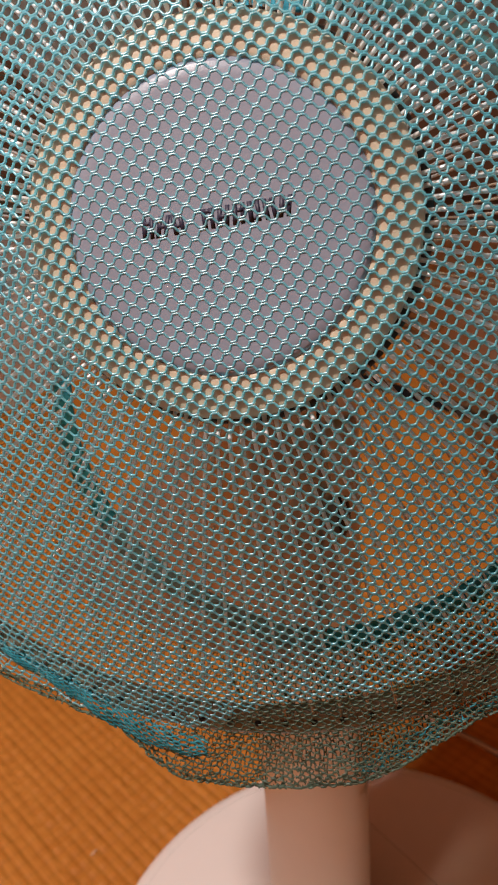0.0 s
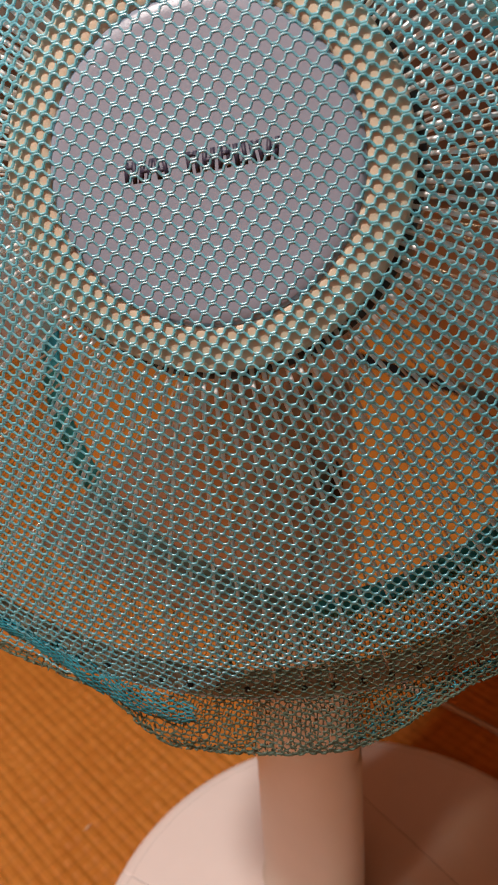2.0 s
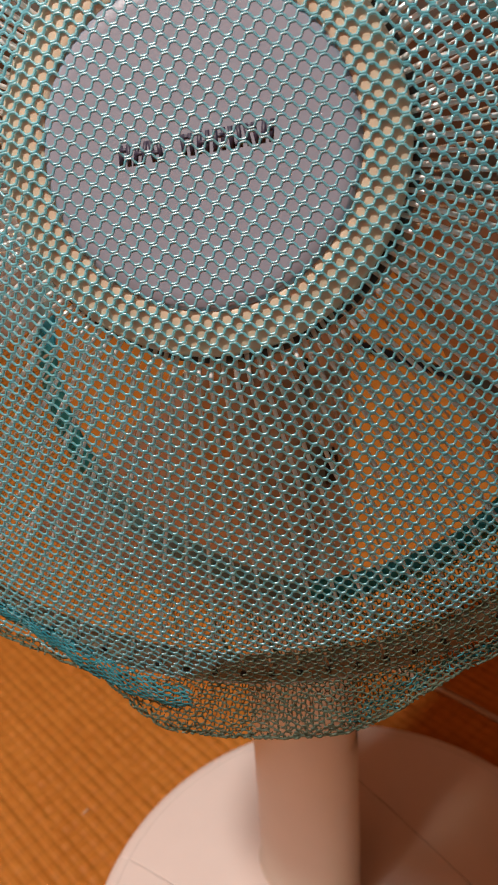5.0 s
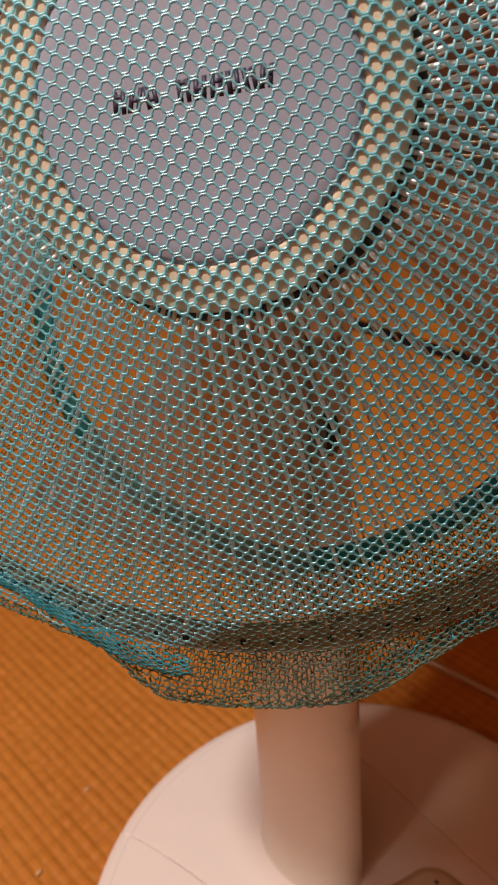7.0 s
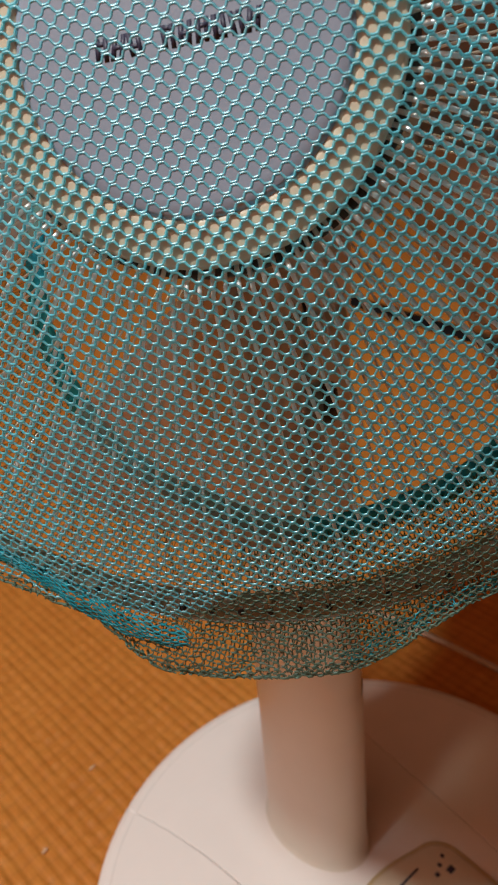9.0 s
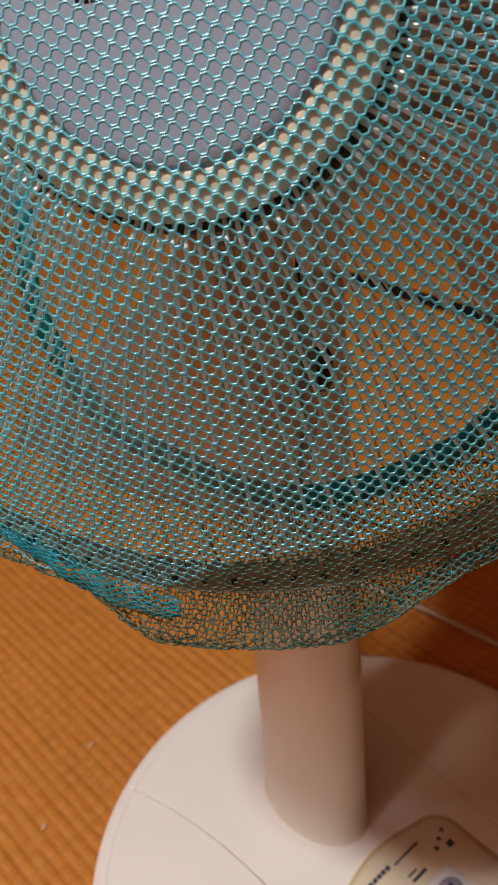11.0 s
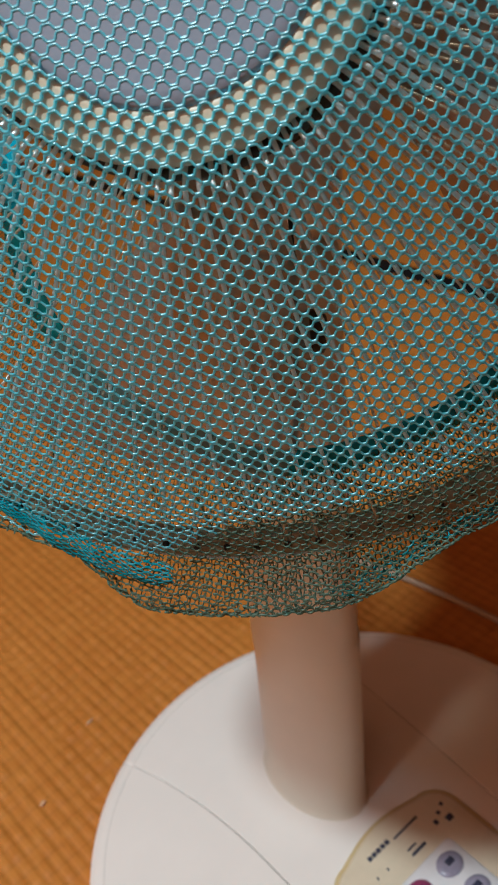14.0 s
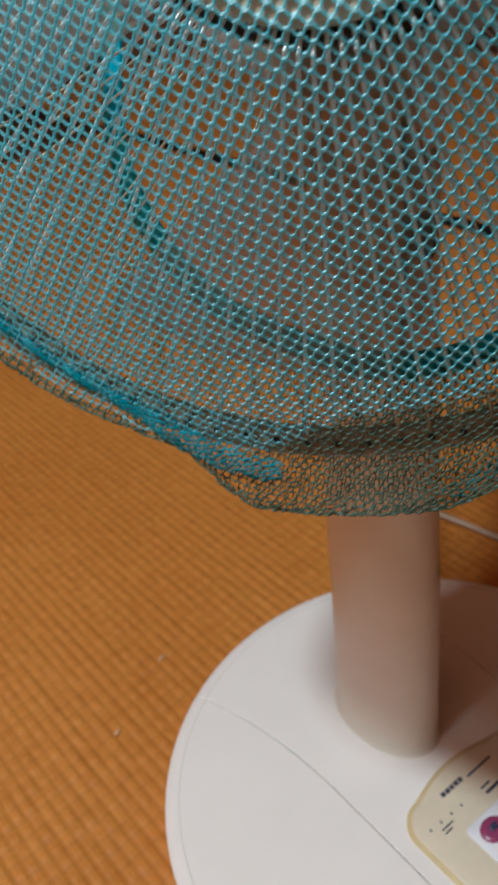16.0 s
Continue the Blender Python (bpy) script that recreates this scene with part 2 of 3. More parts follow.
# the mat under the fan: its long side, with the black border, runs behind the fan
along = Vector((math.cos(RIB), math.sin(RIB), 0))
across = Vector((-math.sin(RIB), math.cos(RIB), 0))
turn = Matrix.Rotation(RIB, 4, "Z")
corner = BORDER_MID - along * 0.95 - across * 1.50
near_mat = thing("tatami_mat", "sun-browned rush tatami mat with a black cloth border", "tatami mat", Matrix.Translation(corner) @ turn, kind="structure")
rush_surface("rush_weave", 2.05, 1.482, 0.0088, near_mat, Matrix.Translation(corner) @ turn, 0.0042)
part("mat_core", box(0, 2.05, 0, 1.5, -0.03, -0.004), WOOD, near_mat)
part("border", box(0, 2.05, 1.483, 1.517, -0.02, 0.0012, 0.0006), BORDER, near_mat, "black cloth tatami border")
corner2 = BORDER_MID - along * 1.50 + across * 0.018
far_mat = thing("tatami_mat", "sun-browned rush tatami mat beyond the black border", "tatami mat", Matrix.Translation(corner2) @ turn, kind="structure")
rush_surface("rush_weave", 2.6, 0.9, 0.0088, far_mat, Matrix.Translation(corner2) @ turn, 0.012)
part("mat_core", box(0, 2.6, 0.002, 0.9, -0.03, -0.004), WOOD, far_mat)

Z0, Z1 = -0.08, 2.6


def wall(name, label, bm, mat):
    return tagged(part(name, bm, mat, None, smooth=False), label, "wall", kind="structure")


wall("wall_north", "sand-brown plaster wall behind the tatami room", box(-1.7, 2.9, 2.6, 2.7, Z0, Z1), PLASTER)
wall("wall_east", "brown wooden panelled wall of the tatami room", box(2.8, 2.9, -1.5, 2.6, Z0, Z1), WOOD)
wall("wall_south", "brown wooden panelled wall of the tatami room", box(-1.7, 2.9, -1.6, -1.5, Z0, Z1), WOOD)
wall("wall_west", "brown wooden panelled wall of the tatami room", box(-1.7, -1.6, -1.5, 2.6, Z0, Z1), WOOD)
tagged(part("ceiling", box(-1.7, 2.9, -1.6, 2.7, Z1, Z1 + 0.05), CEILING, None), "brown boarded ceiling", "ceiling", kind="structure")

# ------------------------------------------------------------------ the fan
POLE = Vector((-0.001, 0.027, 0))
BASE = Vector((0.029, -0.012, 0))
AXIS = radians(-45)                      # way the base points, towards its control panel
RB = 0.175
fan = thing("electric_fan", "white pedestal fan with a round base, standing on tatami", "fan", Matrix.Translation(POLE))
base_turn = Matrix.Translation(BASE) @ Matrix.Rotation(AXIS, 4, "Z")


def under(ob, m):
    """Puts a part at a place in the world."""
    ob.matrix_parent_inverse = Matrix.Identity(4)
    chain = Matrix.Identity(4)
    p = ob.parent
    while p:
        chain = p.matrix_basis
        p = p.parent
        if p:
            raise ValueError("one level only")
    ob.matrix_basis = chain.inverted() @ m
    return ob


def base_top(r):
    """Height of the base's top at a distance from its middle."""
    edge = 0.008
    if r > RB - edge:
        k = (r - (RB - edge)) / edge
        return 0.0220 - 0.0035 * k * k
    return 0.0220 + 0.006 * (1 - (r / (RB - edge)) ** 2)


def base_section(lo, hi):
    """The piece of the base between two seams; lo and hi give the sideways limits at a place along the axis."""
    bm = bmesh.new()
    ns, nw = 72, 26
    top, bot = [], []
    for i in range(ns + 1):
        s = -RB * math.cos(math.pi * i / ns)
        half = math.sqrt(max(0.0, RB * RB - s * s))
        a, b = max(-half, min(half, lo(s))), max(-half, min(half, hi(s)))
        rt, rb = [], []
        for j in range(nw + 1):
            w = a + (b - a) * (0.5 - 0.5 * math.cos(math.pi * j / nw))
            r = math.hypot(s, w)
            rt.append(bm.verts.new((s, w, base_top(min(r, RB)))))
            rb.append(bm.verts.new((s, w, 0.003)))
        top.append(rt)
        bot.append(rb)
    for i in range(ns):
        for j in range(nw):
            bm.faces.new((top[i][j], top[i + 1][j], top[i + 1][j + 1], top[i][j + 1]))
            bm.faces.new((bot[i][j], bot[i][j + 1], bot[i + 1][j + 1], bot[i + 1][j]))
        for j in (0, nw):
            bm.faces.new((top[i][j], bot[i][j], bot[i + 1][j], top[i + 1][j]))
    bmesh.ops.remove_doubles(bm, verts=bm.verts[:], dist=1e-6)
    bmesh.ops.dissolve_degenerate(bm, edges=bm.edges[:], dist=1e-7)
    return bm


def seam_lo(s):
    return -0.0582 - 1.35 * max(0.0, -0.03 - s) ** 2


def seam_hi(s):
    return 0.0800 - 0.080 * s


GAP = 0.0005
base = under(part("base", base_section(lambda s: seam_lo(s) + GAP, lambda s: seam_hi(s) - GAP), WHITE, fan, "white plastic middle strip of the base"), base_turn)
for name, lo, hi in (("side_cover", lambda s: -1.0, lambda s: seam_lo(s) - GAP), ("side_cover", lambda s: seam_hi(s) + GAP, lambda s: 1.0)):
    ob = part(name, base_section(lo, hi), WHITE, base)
# dark plate added just below the covers, as the shade inside the seams
part("seam_shade_plate", lathe([(0.0, base_top(0) - 0.0012)] + [(r_, base_top(r_) - 0.0012) for r_ in (0.04, 0.08, 0.12, 0.15, 0.166)] + [(0.168, 0.012), (0.0, 0.011)]), SEAM_SHADE, base, "dark grey plate added to put shade into the seams")
# no groove is cut: a thin darker ring stands for the crease's shade
part("rim_shade_line", lathe([(0.1654, base_top(0.1654) - 0.001), (0.1654, base_top(0.1654) + 0.00006), (0.1657, base_top(0.1657) + 0.00006), (0.1657, base_top(0.1657) - 0.001)], 160), GROOVE, base, "thin grey ring, the shade of a crease inside the rim put in as colour")
part("foot_ring", lathe([(RB - 0.03, 0.0), (RB - 0.006, 0.0), (RB - 0.005, 0.006), (RB - 0.03, 0.006)]), DARK, base)

pole_turn = Matrix.Translation(POLE) @ Matrix.Rotation(AXIS, 4, "Z")
PA, PB = 0.039, 0.026
under(part("lower_pole", lathe([(1.10, 0.0255), (1.03, 0.029), (1.0, 0.034), (0.995, 0.06), (0.982, 0.10), (0.960, 0.162), (0.954, 0.176)], 96, PA, PB), AGED, fan), pole_turn)
under(part("pole", lathe([(0.955, 0.148), (0.9605, 0.163), (0.957, 0.175), (0.942, 0.21), (0.885, 0.30), (0.865, 0.40), (0.80, 0.41), (0.0, 0.412)], 96, PA, PB), AGED, fan), Matrix.Translation((-0.0007, 0.0, 0)) @ pole_turn)

# control panel on the base, with its keypad, buttons and printed marks
def slab(outline, z0, z1):
    """A flat plate with the outline (along the axis, across), bulging like the base's top."""
    bm = bmesh.new()
    cx = sum(p[0] for p in outline) / len(outline)
    cy = sum(p[1] for p in outline) / len(outline)
    rings = []
    for k, dz in ((0.0, z1), (0.5, z1), (0.97, z1), (1.0, z1 - 0.0006), (1.0, z0)):
        rings.append([bm.verts.new((cx + (x - cx) * k, cy + (y - cy) * k, base_top(math.hypot(cx + (x - cx) * k, cy + (y - cy) * k)) + dz)) for x, y in outline])
    n = len(outline)
    for a, b in zip(rings, rings[1:]):
        for i in range(n):
            bm.faces.new((a[i], a[(i + 1) % n], b[(i + 1) % n], b[i]))
    bmesh.ops.remove_doubles(bm, verts=bm.verts[:], dist=1e-6)
    return bm


def rounded(s0, s1, w0, w1, r, bow=0.0, steps=8):
    """A rounded oblong outline; bow pushes the middle of its back edge outwards."""
    pts = []
    for cs, cw, a0 in ((s1 - r, w1 - r, 0), (s0 + r, w1 - r, 90), (s0 + r, w0 + r, 180), (s1 - r, w0 + r, 270)):
        for k in range(steps + 1):
            a = radians(a0 + 90 * k / steps)
            pts.append((cs + r * math.cos(a), cw + r * math.sin(a)))
        if a0 == 90:
            for k in range(1, 8):
                pts.append((s0 - bow * math.sin(math.pi * k / 8), w1 - r + (w0 - w1 + 2 * r) * k / 8))
    return pts


part("control_panel", slab(rounded(0.0095, 0.1185, -0.048, 0.058, 0.019, 0.006), -0.002, 0.0018), AMBER, base, "ivory control panel with an amber edge")
part("panel_face", slab(rounded(0.0120, 0.1165, -0.0452, 0.0552, 0.017, 0.006), 0.0010, 0.0026), PANEL, base, "ivory printed panel face")
part("keypad", slab(rounded(0.0415, 0.1125, -0.0220, 0.0320, 0.004), 0.0020, 0.0034), KEYPAD, base, "pale lilac keypad film")
for s_, w_, mat, label in ((0.0525, -0.0085, MAROON, "maroon push button"), (0.0535, 0.018, MAUVE, "grey-violet push button"), (0.0735, -0.0085, MAUVE, "grey-violet push button"), (0.0735, 0.018, MAUVE, "grey-violet push button"), (0.0935, -0.0085, MAUVE, "grey-violet push button"), (0.0935, 0.018, MAUVE, "grey-violet push button")):
    out = [(s_ + 0.0074 * math.cos(2 * math.pi * k / 28), w_ + 0.0092 * math.sin(2 * math.pi * k / 28)) for k in range(28)]
    part("button", slab(out, 0.0030, 0.0044), mat, base, label)
PRINT = [(0.0165, -0.0148 + 0.0038 * k, 0.0030, 0.0030) for k in range(5)]
PRINT += [(0.0190, 0.0065, 0.0220, 0.0014)]
PRINT += [(0.0275 + 0.0004 * k, -0.0365 + 0.0085 * k, 0.0010, 0.0020) for k in range(4)] + [(0.0325, -0.031, 0.0095, 0.0010), (0.0350, -0.031, 0.0060, 0.0010)]
PRINT += [(0.0300, 0.0065, 0.0080, 0.0012), (0.0335, 0.0065, 0.0125, 0.0020)]
PRINT += [(0.0235, 0.0450, 0.0026, 0.0026), (0.0262, 0.0388, 0.0026, 0.0026), (0.0292, 0.0325, 0.0030, 0.0030), (0.0322, 0.0403, 0.0050, 0.0042)]
for s_, w_, wide, high in PRINT:
    part("printed_bar", slab(rounded(s_, s_ + high, w_, w_ + wide, 0.0004, 0, 3), 0.0022, 0.0029), INK, base)
for s_, w_ in ((0.0525, -0.0085), (0.0535, 0.018), (0.0735, 0.018)):
    part("printed_bar", slab(rounded(s_ - 0.003, s_ + 0.001, w_ - 0.002, w_ + 0.004, 0.0005, 0, 3), 0.0040, 0.0048), INK, base)

# head: x to its right, y up, z out of its face
CAP = Vector((-0.0102, -0.1347, 0.5315))
HN = Vector((-0.03184, -0.95977, 0.27899)).normalized()
HU = Vector((0.99945, -0.03316, 0.0)).normalized()
HV = HN.cross(HU)
HEAD = Matrix.Translation(CAP) @ Matrix((HU, HV, HN)).transposed().to_4x4()

under(part("motor_housing", lathe([(0.0, -0.250), (0.03, -0.248), (0.045, -0.240), (0.052, -0.220), (0.055, -0.156), (0.052, -0.124), (0.044, -0.114), (0.0, -0.112)]), DARKBROWN, fan, "dark motor housing"), HEAD)
under(part("neck", tube([(0.004, 0.026, 0.395), (0.005, 0.024, 0.43), (0.006, 0.022, 0.47)], 0.024, 24), WHITE, fan), Matrix.Identity(4))
under(part("spinner", lathe([(0.0, -0.030), (0.014, -0.031), (0.028, -0.036), (0.036, -0.05), (0.038, -0.085), (0.0, -0.086)]), DARKBROWN, fan), HEAD)
under(part("motor_shaft", lathe([(0.004, -0.116), (0.004, -0.08)], 16), WIRE, fan), HEAD)


def blade():
    bm = bmesh.new()
    rows = []
    for i in range(13):
        r = 0.026 + (0.138 - 0.026) * i / 12
        k = i / 12
        half = radians(23.5) * (0.55 + 0.75 * k - 0.45 * k ** 3)
        rows.append([])
        for j in range(13):
            q = j / 6 - 1
            g = half * q - 0.36 * k
            rows[-1].append(bm.verts.new((r * math.cos(g), r * math.sin(g), -0.066 + 0.016 * q * (1 - 0.4 * k) + 0.004 * q * q)))
    for a, b in zip(rows, rows[1:]):
        for j in range(12):
            bm.faces.new((a[j], a[j + 1], b[j + 1], b[j]))
    return bm


BLADE_TURN = radians(-83)
first = under(part("blade", blade(), BLADE, fan, "half-clear smoky plastic blade"), HEAD @ Matrix.Rotation(BLADE_TURN, 4, "Z"))
for k in range(1, 5):
    ob = new("blade", first.data)
    ob.parent = fan
    tagged(ob, "half-clear smoky plastic blade")
    under(ob, HEAD @ Matrix.Rotation(2 * math.pi * k / 5 + BLADE_TURN, 4, "Z"))

def disc_n(r):
    """Height of the slightly domed cap disc."""
    return 0.0012 - 0.9 * r * r


# cap: cream ring round a grey disc
DISC_R = 0.0361
ring_profile = [(0.0, -0.014), (0.042, -0.014), (0.0466, -0.011), (0.0472, -0.0065), (0.0473, -0.0034), (0.0470, -0.0025), (0.0462, -0.0020), (0.0440, -0.0017), (0.0400, -0.0010), (0.0376, -0.0006), (0.0366, -0.0009), (0.0361, -0.0012), (0.0356, -0.006), (0.0, -0.006)]
cap = under(part("cap_ring", lathe(ring_profile, 128), CREAM, fan, "cream plastic ring round the cap"), HEAD)
part("cap_disc", lathe([(DISC_R, -0.0065), (DISC_R + 0.0002, -0.0012), (DISC_R, -0.0008), (DISC_R - 0.0006, disc_n(DISC_R) - 0.0003)] + [(0.0350 * k / 12, disc_n(0.0350 * k / 12)) for k in range(12, -1, -1)], 128), GREY, cap, "grey cap disc with a dark maker's mark")

# the maker's mark stays a row of plain dark strokes
ux = Vector((0.0357, 0.0042, 0)).normalized()
uy = Vector((-ux.y, ux.x, 0))
start = Vector((-0.0187, -0.0012, 0.0))
for k in range(10):
    if k == 3:
        continue
    lean = (0.1, 0.3, -0.1, 0, 0.0, 0.15, 0.1, 0.0, -0.1, 0.2)[k]
    bars = [(-0.0009, 0.0, 0.00058, 0.0024), (0.0009, 0.0, 0.00052, 0.0024), (0.0, (0.0012, 0.0, -0.0004, 0, 0.0017, 0.0, 0.0008, -0.0015, 0.0016, 0.0004)[k], 0.0011, 0.00048)]
    for bx, by, hx, hy in bars:
        mid = start + ux * (0.00180 + 0.00362 * k + bx) + uy * by
        b = box(-hx, hx, -hy, hy, -0.0002, 0.00003)
        for v in b.verts:
            x, y, z = v.co
            v.co = mid + ux * (x + (by + y) * lean) + uy * y + Vector((0, 0, z + disc_n((mid + uy * y).length)))
        part("mark_stroke", b, INK, cap)

# guards
NW = 106
RG = 0.1565


def front_n(r):
    k = max(0.0, (r - 0.047) / (RG - 0.047))
    return -0.0028 - 0.0470 * k


rim = [(RG - 0.0048, -0.0502), (RG - 0.0038, -0.0490), (RG - 0.0010, -0.0484), (RG + 0.0018, -0.0486), (RG + 0.0036, -0.0500), (RG + 0.0038, -0.0540), (RG + 0.0026, -0.0555), (RG - 0.0034, -0.0555), (RG - 0.0048, -0.0540), (RG - 0.0048, -0.0502)]
guard = under(part("front_guard", lathe(rim, 160), RIM, fan, "grey plastic rim of the wire guard"), HEAD)
wire = bpy.data.meshes.new("wire")
bend = [(0.0450, 0, -0.0125), (0.0464, 0, -0.0098), (0.0480, 0, -0.0080), (0.0498, 0, -0.0066), (0.0516, 0, -0.0057), (0.0534, 0, -0.0054), (0.0555, 0, -0.0058), (0.0580, 0, -0.0070)]
bm = tube(bend + [(0.061 + (RG - 0.061) * k / 9, 0, front_n(0.061 + (RG - 0.061) * k / 9)) for k in range(10)], 0.00060, 8)
bm.to_mesh(wire)
bm.free()
wire.materials.append(WIRE)
for p in wire.polygons:
    p.use_smooth = True
for k in range(NW):
    ob = new("wire", wire)
    ob.parent = guard
    ob.matrix_basis = Matrix.Rotation(2 * math.pi * (k + 0.3) / NW, 4, "Z")
# ring added behind the wires, its dark colour standing for the cap's shade
part("cap_shade_ring", lathe([(0.0482 + 0.0020 * math.cos(a), -0.0125 + 0.0016 * math.sin(a)) for a in [2 * math.pi * k / 8 for k in range(9)]], 128), DARKBROWN, guard, "ring added inside the guard, dark brown for the shade under the cap")
stud = bpy.data.meshes.new("wire_end")
bm = bmesh.new()
bmesh.ops.create_uvsphere(bm, u_segments=8, v_segments=6, radius=0.0011)
bm.to_mesh(stud)
bm.free()
stud.materials.append(DARK)
for k in range(NW):
    ob = new("wire_end", stud)
    ob.parent = guard
    g = 2 * math.pi * (k + 0.3) / NW
    ob.matrix_basis = Matrix.Translation(((RG - 0.0010) * math.cos(g), (RG - 0.0010) * math.sin(g), -0.0483))
rear = under(part("rear_guard", lathe([(0.046, -0.104), (0.058, -0.105), (0.058, -0.107), (0.046, -0.108), (0.046, -0.104)], 96), WHITE, fan, "white rear guard hub"), HEAD)
bm = tube([(0.1555, 0, -0.0565), (0.1545, 0, -0.066), (0.148, 0, -0.078), (0.134, 0, -0.089), (0.110, 0, -0.099), (0.08, 0, -0.104), (0.056, 0, -0.106)], 0.0005, 6)
wire2 = bpy.data.meshes.new("wire")
bm.to_mesh(wire2)
bm.free()
wire2.materials.append(WIRE)
for p in wire2.polygons:
    p.use_smooth = True
for k in range(NW):
    ob = new("wire", wire2)
    ob.parent = rear
    ob.matrix_basis = Matrix.Rotation(2 * math.pi * k / NW, 4, "Z")

# ------------------------------------------------------------------ the net over the fan's head
net = thing("fan_cover_net", "teal hexagonal-mesh safety net pulled over the fan head", "fan cover", HEAD)
DOWN = radians(-90)


def smooth01(x):
    x = np.clip(x, 0, 1)
    return x * x * (3 - 2 * x)


def below(phi):
    """Degrees round from straight down, positive to the east."""
    return np.degrees((phi - DOWN + np.pi) % (2 * np.pi) - np.pi)


def net_edge(phi):
    """Outer radius of the loose net: a flat-bottomed pouch below, a soft skirt beside it, taut above."""
    d = below(phi)
    low = 0.1645 + 0.0152 * smooth01((d + 19) / 11) - 0.0132 * (1 - smooth01((26 - d) / 18)) + 0.0014 * np.exp(-((d + 38) / 9) ** 2)
    return low + (0.1635 - low) * smooth01((np.abs(d) - 45) / 40)


RIM_R = 0.1612
LOOSE_R = 0.140                          # from here outwards the net is slack and gathered
GATHER = 0.88                            # the hanging edge is gathered closer still
CAP_R, CAP_N = 0.0474, -0.0012           # where the net leaves the cap's ring
SLOPE = 0.408                            # and runs straight to the rim
RIM_N = CAP_N - SLOPE * (RIM_R - CAP_R)


def squeeze(phi):
    """How closely the slack net is gathered: most below and to the east of the pole."""
    return 0.88 - 0.12 * smooth01((below(phi) + 22) / 24)


def net_edge_n(phi):
    return RIM_N - 0.10 * (net_edge(phi) - RIM_R)


STRETCH = 0.90                           # below the cap the net is less stretched than over it


def net_reach(rho, phi):
    """Distance from the cap's middle to which a place of the flat net is drawn."""
    rho = np.minimum(rho, CAP_R) + np.maximum(0.0, rho - CAP_R) * STRETCH
    return np.minimum(rho, LOOSE_R) + np.maximum(0.0, rho - LOOSE_R) * squeeze(phi)


def net_front(x, y):
    """The front of the net: lies over the cap, runs taut to the rim, then hangs loose to its outer edge."""
    rho, phi = np.hypot(x, y), np.arctan2(y, x)
    edge = net_edge(phi)
    rho = net_reach(rho, phi)
    flat = np.minimum(rho, RIM_R)
    lip = disc_n(DISC_R) - 0.00018
    over_ring = lip + (CAP_N - lip) * np.clip((flat - DISC_R) / (CAP_R - DISC_R), 0, 1)
    n = np.where(flat < DISC_R, disc_n(flat) - 0.00018, over_ring - SLOPE * np.maximum(0.0, flat - CAP_R))
    past = np.maximum(0.0, rho - RIM_R)
    r = RIM_R + past * GATHER
    over = np.maximum(0.0, r - edge)
    r = np.where(rho > RIM_R, r - over * 1.5, flat)
    n = n - 0.10 * (np.minimum(r, edge) - flat) - over * 1.2
    ease = smooth01((rho - RIM_R + 0.010) / 0.014)
    calm = smooth01((edge - r) / 0.006)
    n = n + ease * calm * (0.0009 * np.sin(phi * 23 + 3 * np.sin(3 * phi)) + 0.0004 * np.sin(phi * 67 + rho * 120))
    r = r + ease * calm * 0.0004 * np.sin(phi * 43 + rho * 260)
    g = phi + ease * (0.0025 * np.sin(phi * 37 + 2) + 0.0014 * np.sin(phi * 83 + rho * 300))
    return np.stack([r * np.cos(g), r * np.sin(g), n], -1)


LA, LC = np.array([0.00278, -0.00152]), np.array([0.00189, 0.00232])
LB = (LA + LC) / np.linalg.norm(LA + LC)
side = np.array([-LB[1], LB[0]])
HALF, OFF = 0.00074, 0.00028          # half length of a knot, and half the gap between its two yarns
rs = np.random.RandomState(7)


def yarns(knots, loose, lay, bar=0.00043, leg=0.00042):
    """Hexagonal knitted net: at every knot two yarns lie side by side, then part to the knots up and down the row."""
    A, B, R = [], [], []

    def run(points, radius):
        lifted = [lay(p) for p in points]
        for p, q in zip(lifted, lifted[1:]):
            A.append(p)
            B.append(q)
            R.append(radius * (1 - 0.30 * loose))

    for off, step_ in ((OFF, LC), (-OFF, LA)):
        p0 = knots - LB * HALF + side * off * 1.25
        p1 = knots + LB * HALF + side * off * 1.25
        p4 = knots + step_ - LB * HALF - side * off * 1.25
        run((p0, knots - LB * HALF * 0.4 + side * off * 0.95, knots + LB * HALF * 0.4 + side * off * 0.95, p1), bar)
        # a soft S from knot to knot, so that the openings come out round
        t0, leg_points = LB * 0.00055, []
        for k in np.linspace(0, 1, 5):
            h00, h10, h01, h11 = 2 * k ** 3 - 3 * k * k + 1, k ** 3 - 2 * k * k + k, 3 * k * k - 2 * k ** 3, k ** 3 - k * k
            leg_points.append(p1 * h00 + t0 * h10 + p4 * h01 + t0 * h11)
        run(leg_points, leg)
    return strands(np.concatenate(A), np.concatenate(B), np.concatenate(R))


I, J = np.meshgrid(np.arange(-130, 131), np.arange(-130, 131), indexing="ij")
knots = I.reshape(-1, 1) * LA + J.reshape(-1, 1) * LC + (LA - LC) / 2 + np.array([-0.02146, -0.01028])
rad = np.hypot(knots[:, 0], knots[:, 1])
ang = np.arctan2(knots[:, 1], knots[:, 0])
reach = net_reach(rad, ang)
knots = knots[reach < RIM_R + (net_edge(ang) - RIM_R) / GATHER + 0.004]
rad, ang = np.hypot(knots[:, 0], knots[:, 1]), np.arctan2(knots[:, 1], knots[:, 0])
reach = net_reach(rad, ang)
loose = smooth01((reach - 0.138) / 0.014)
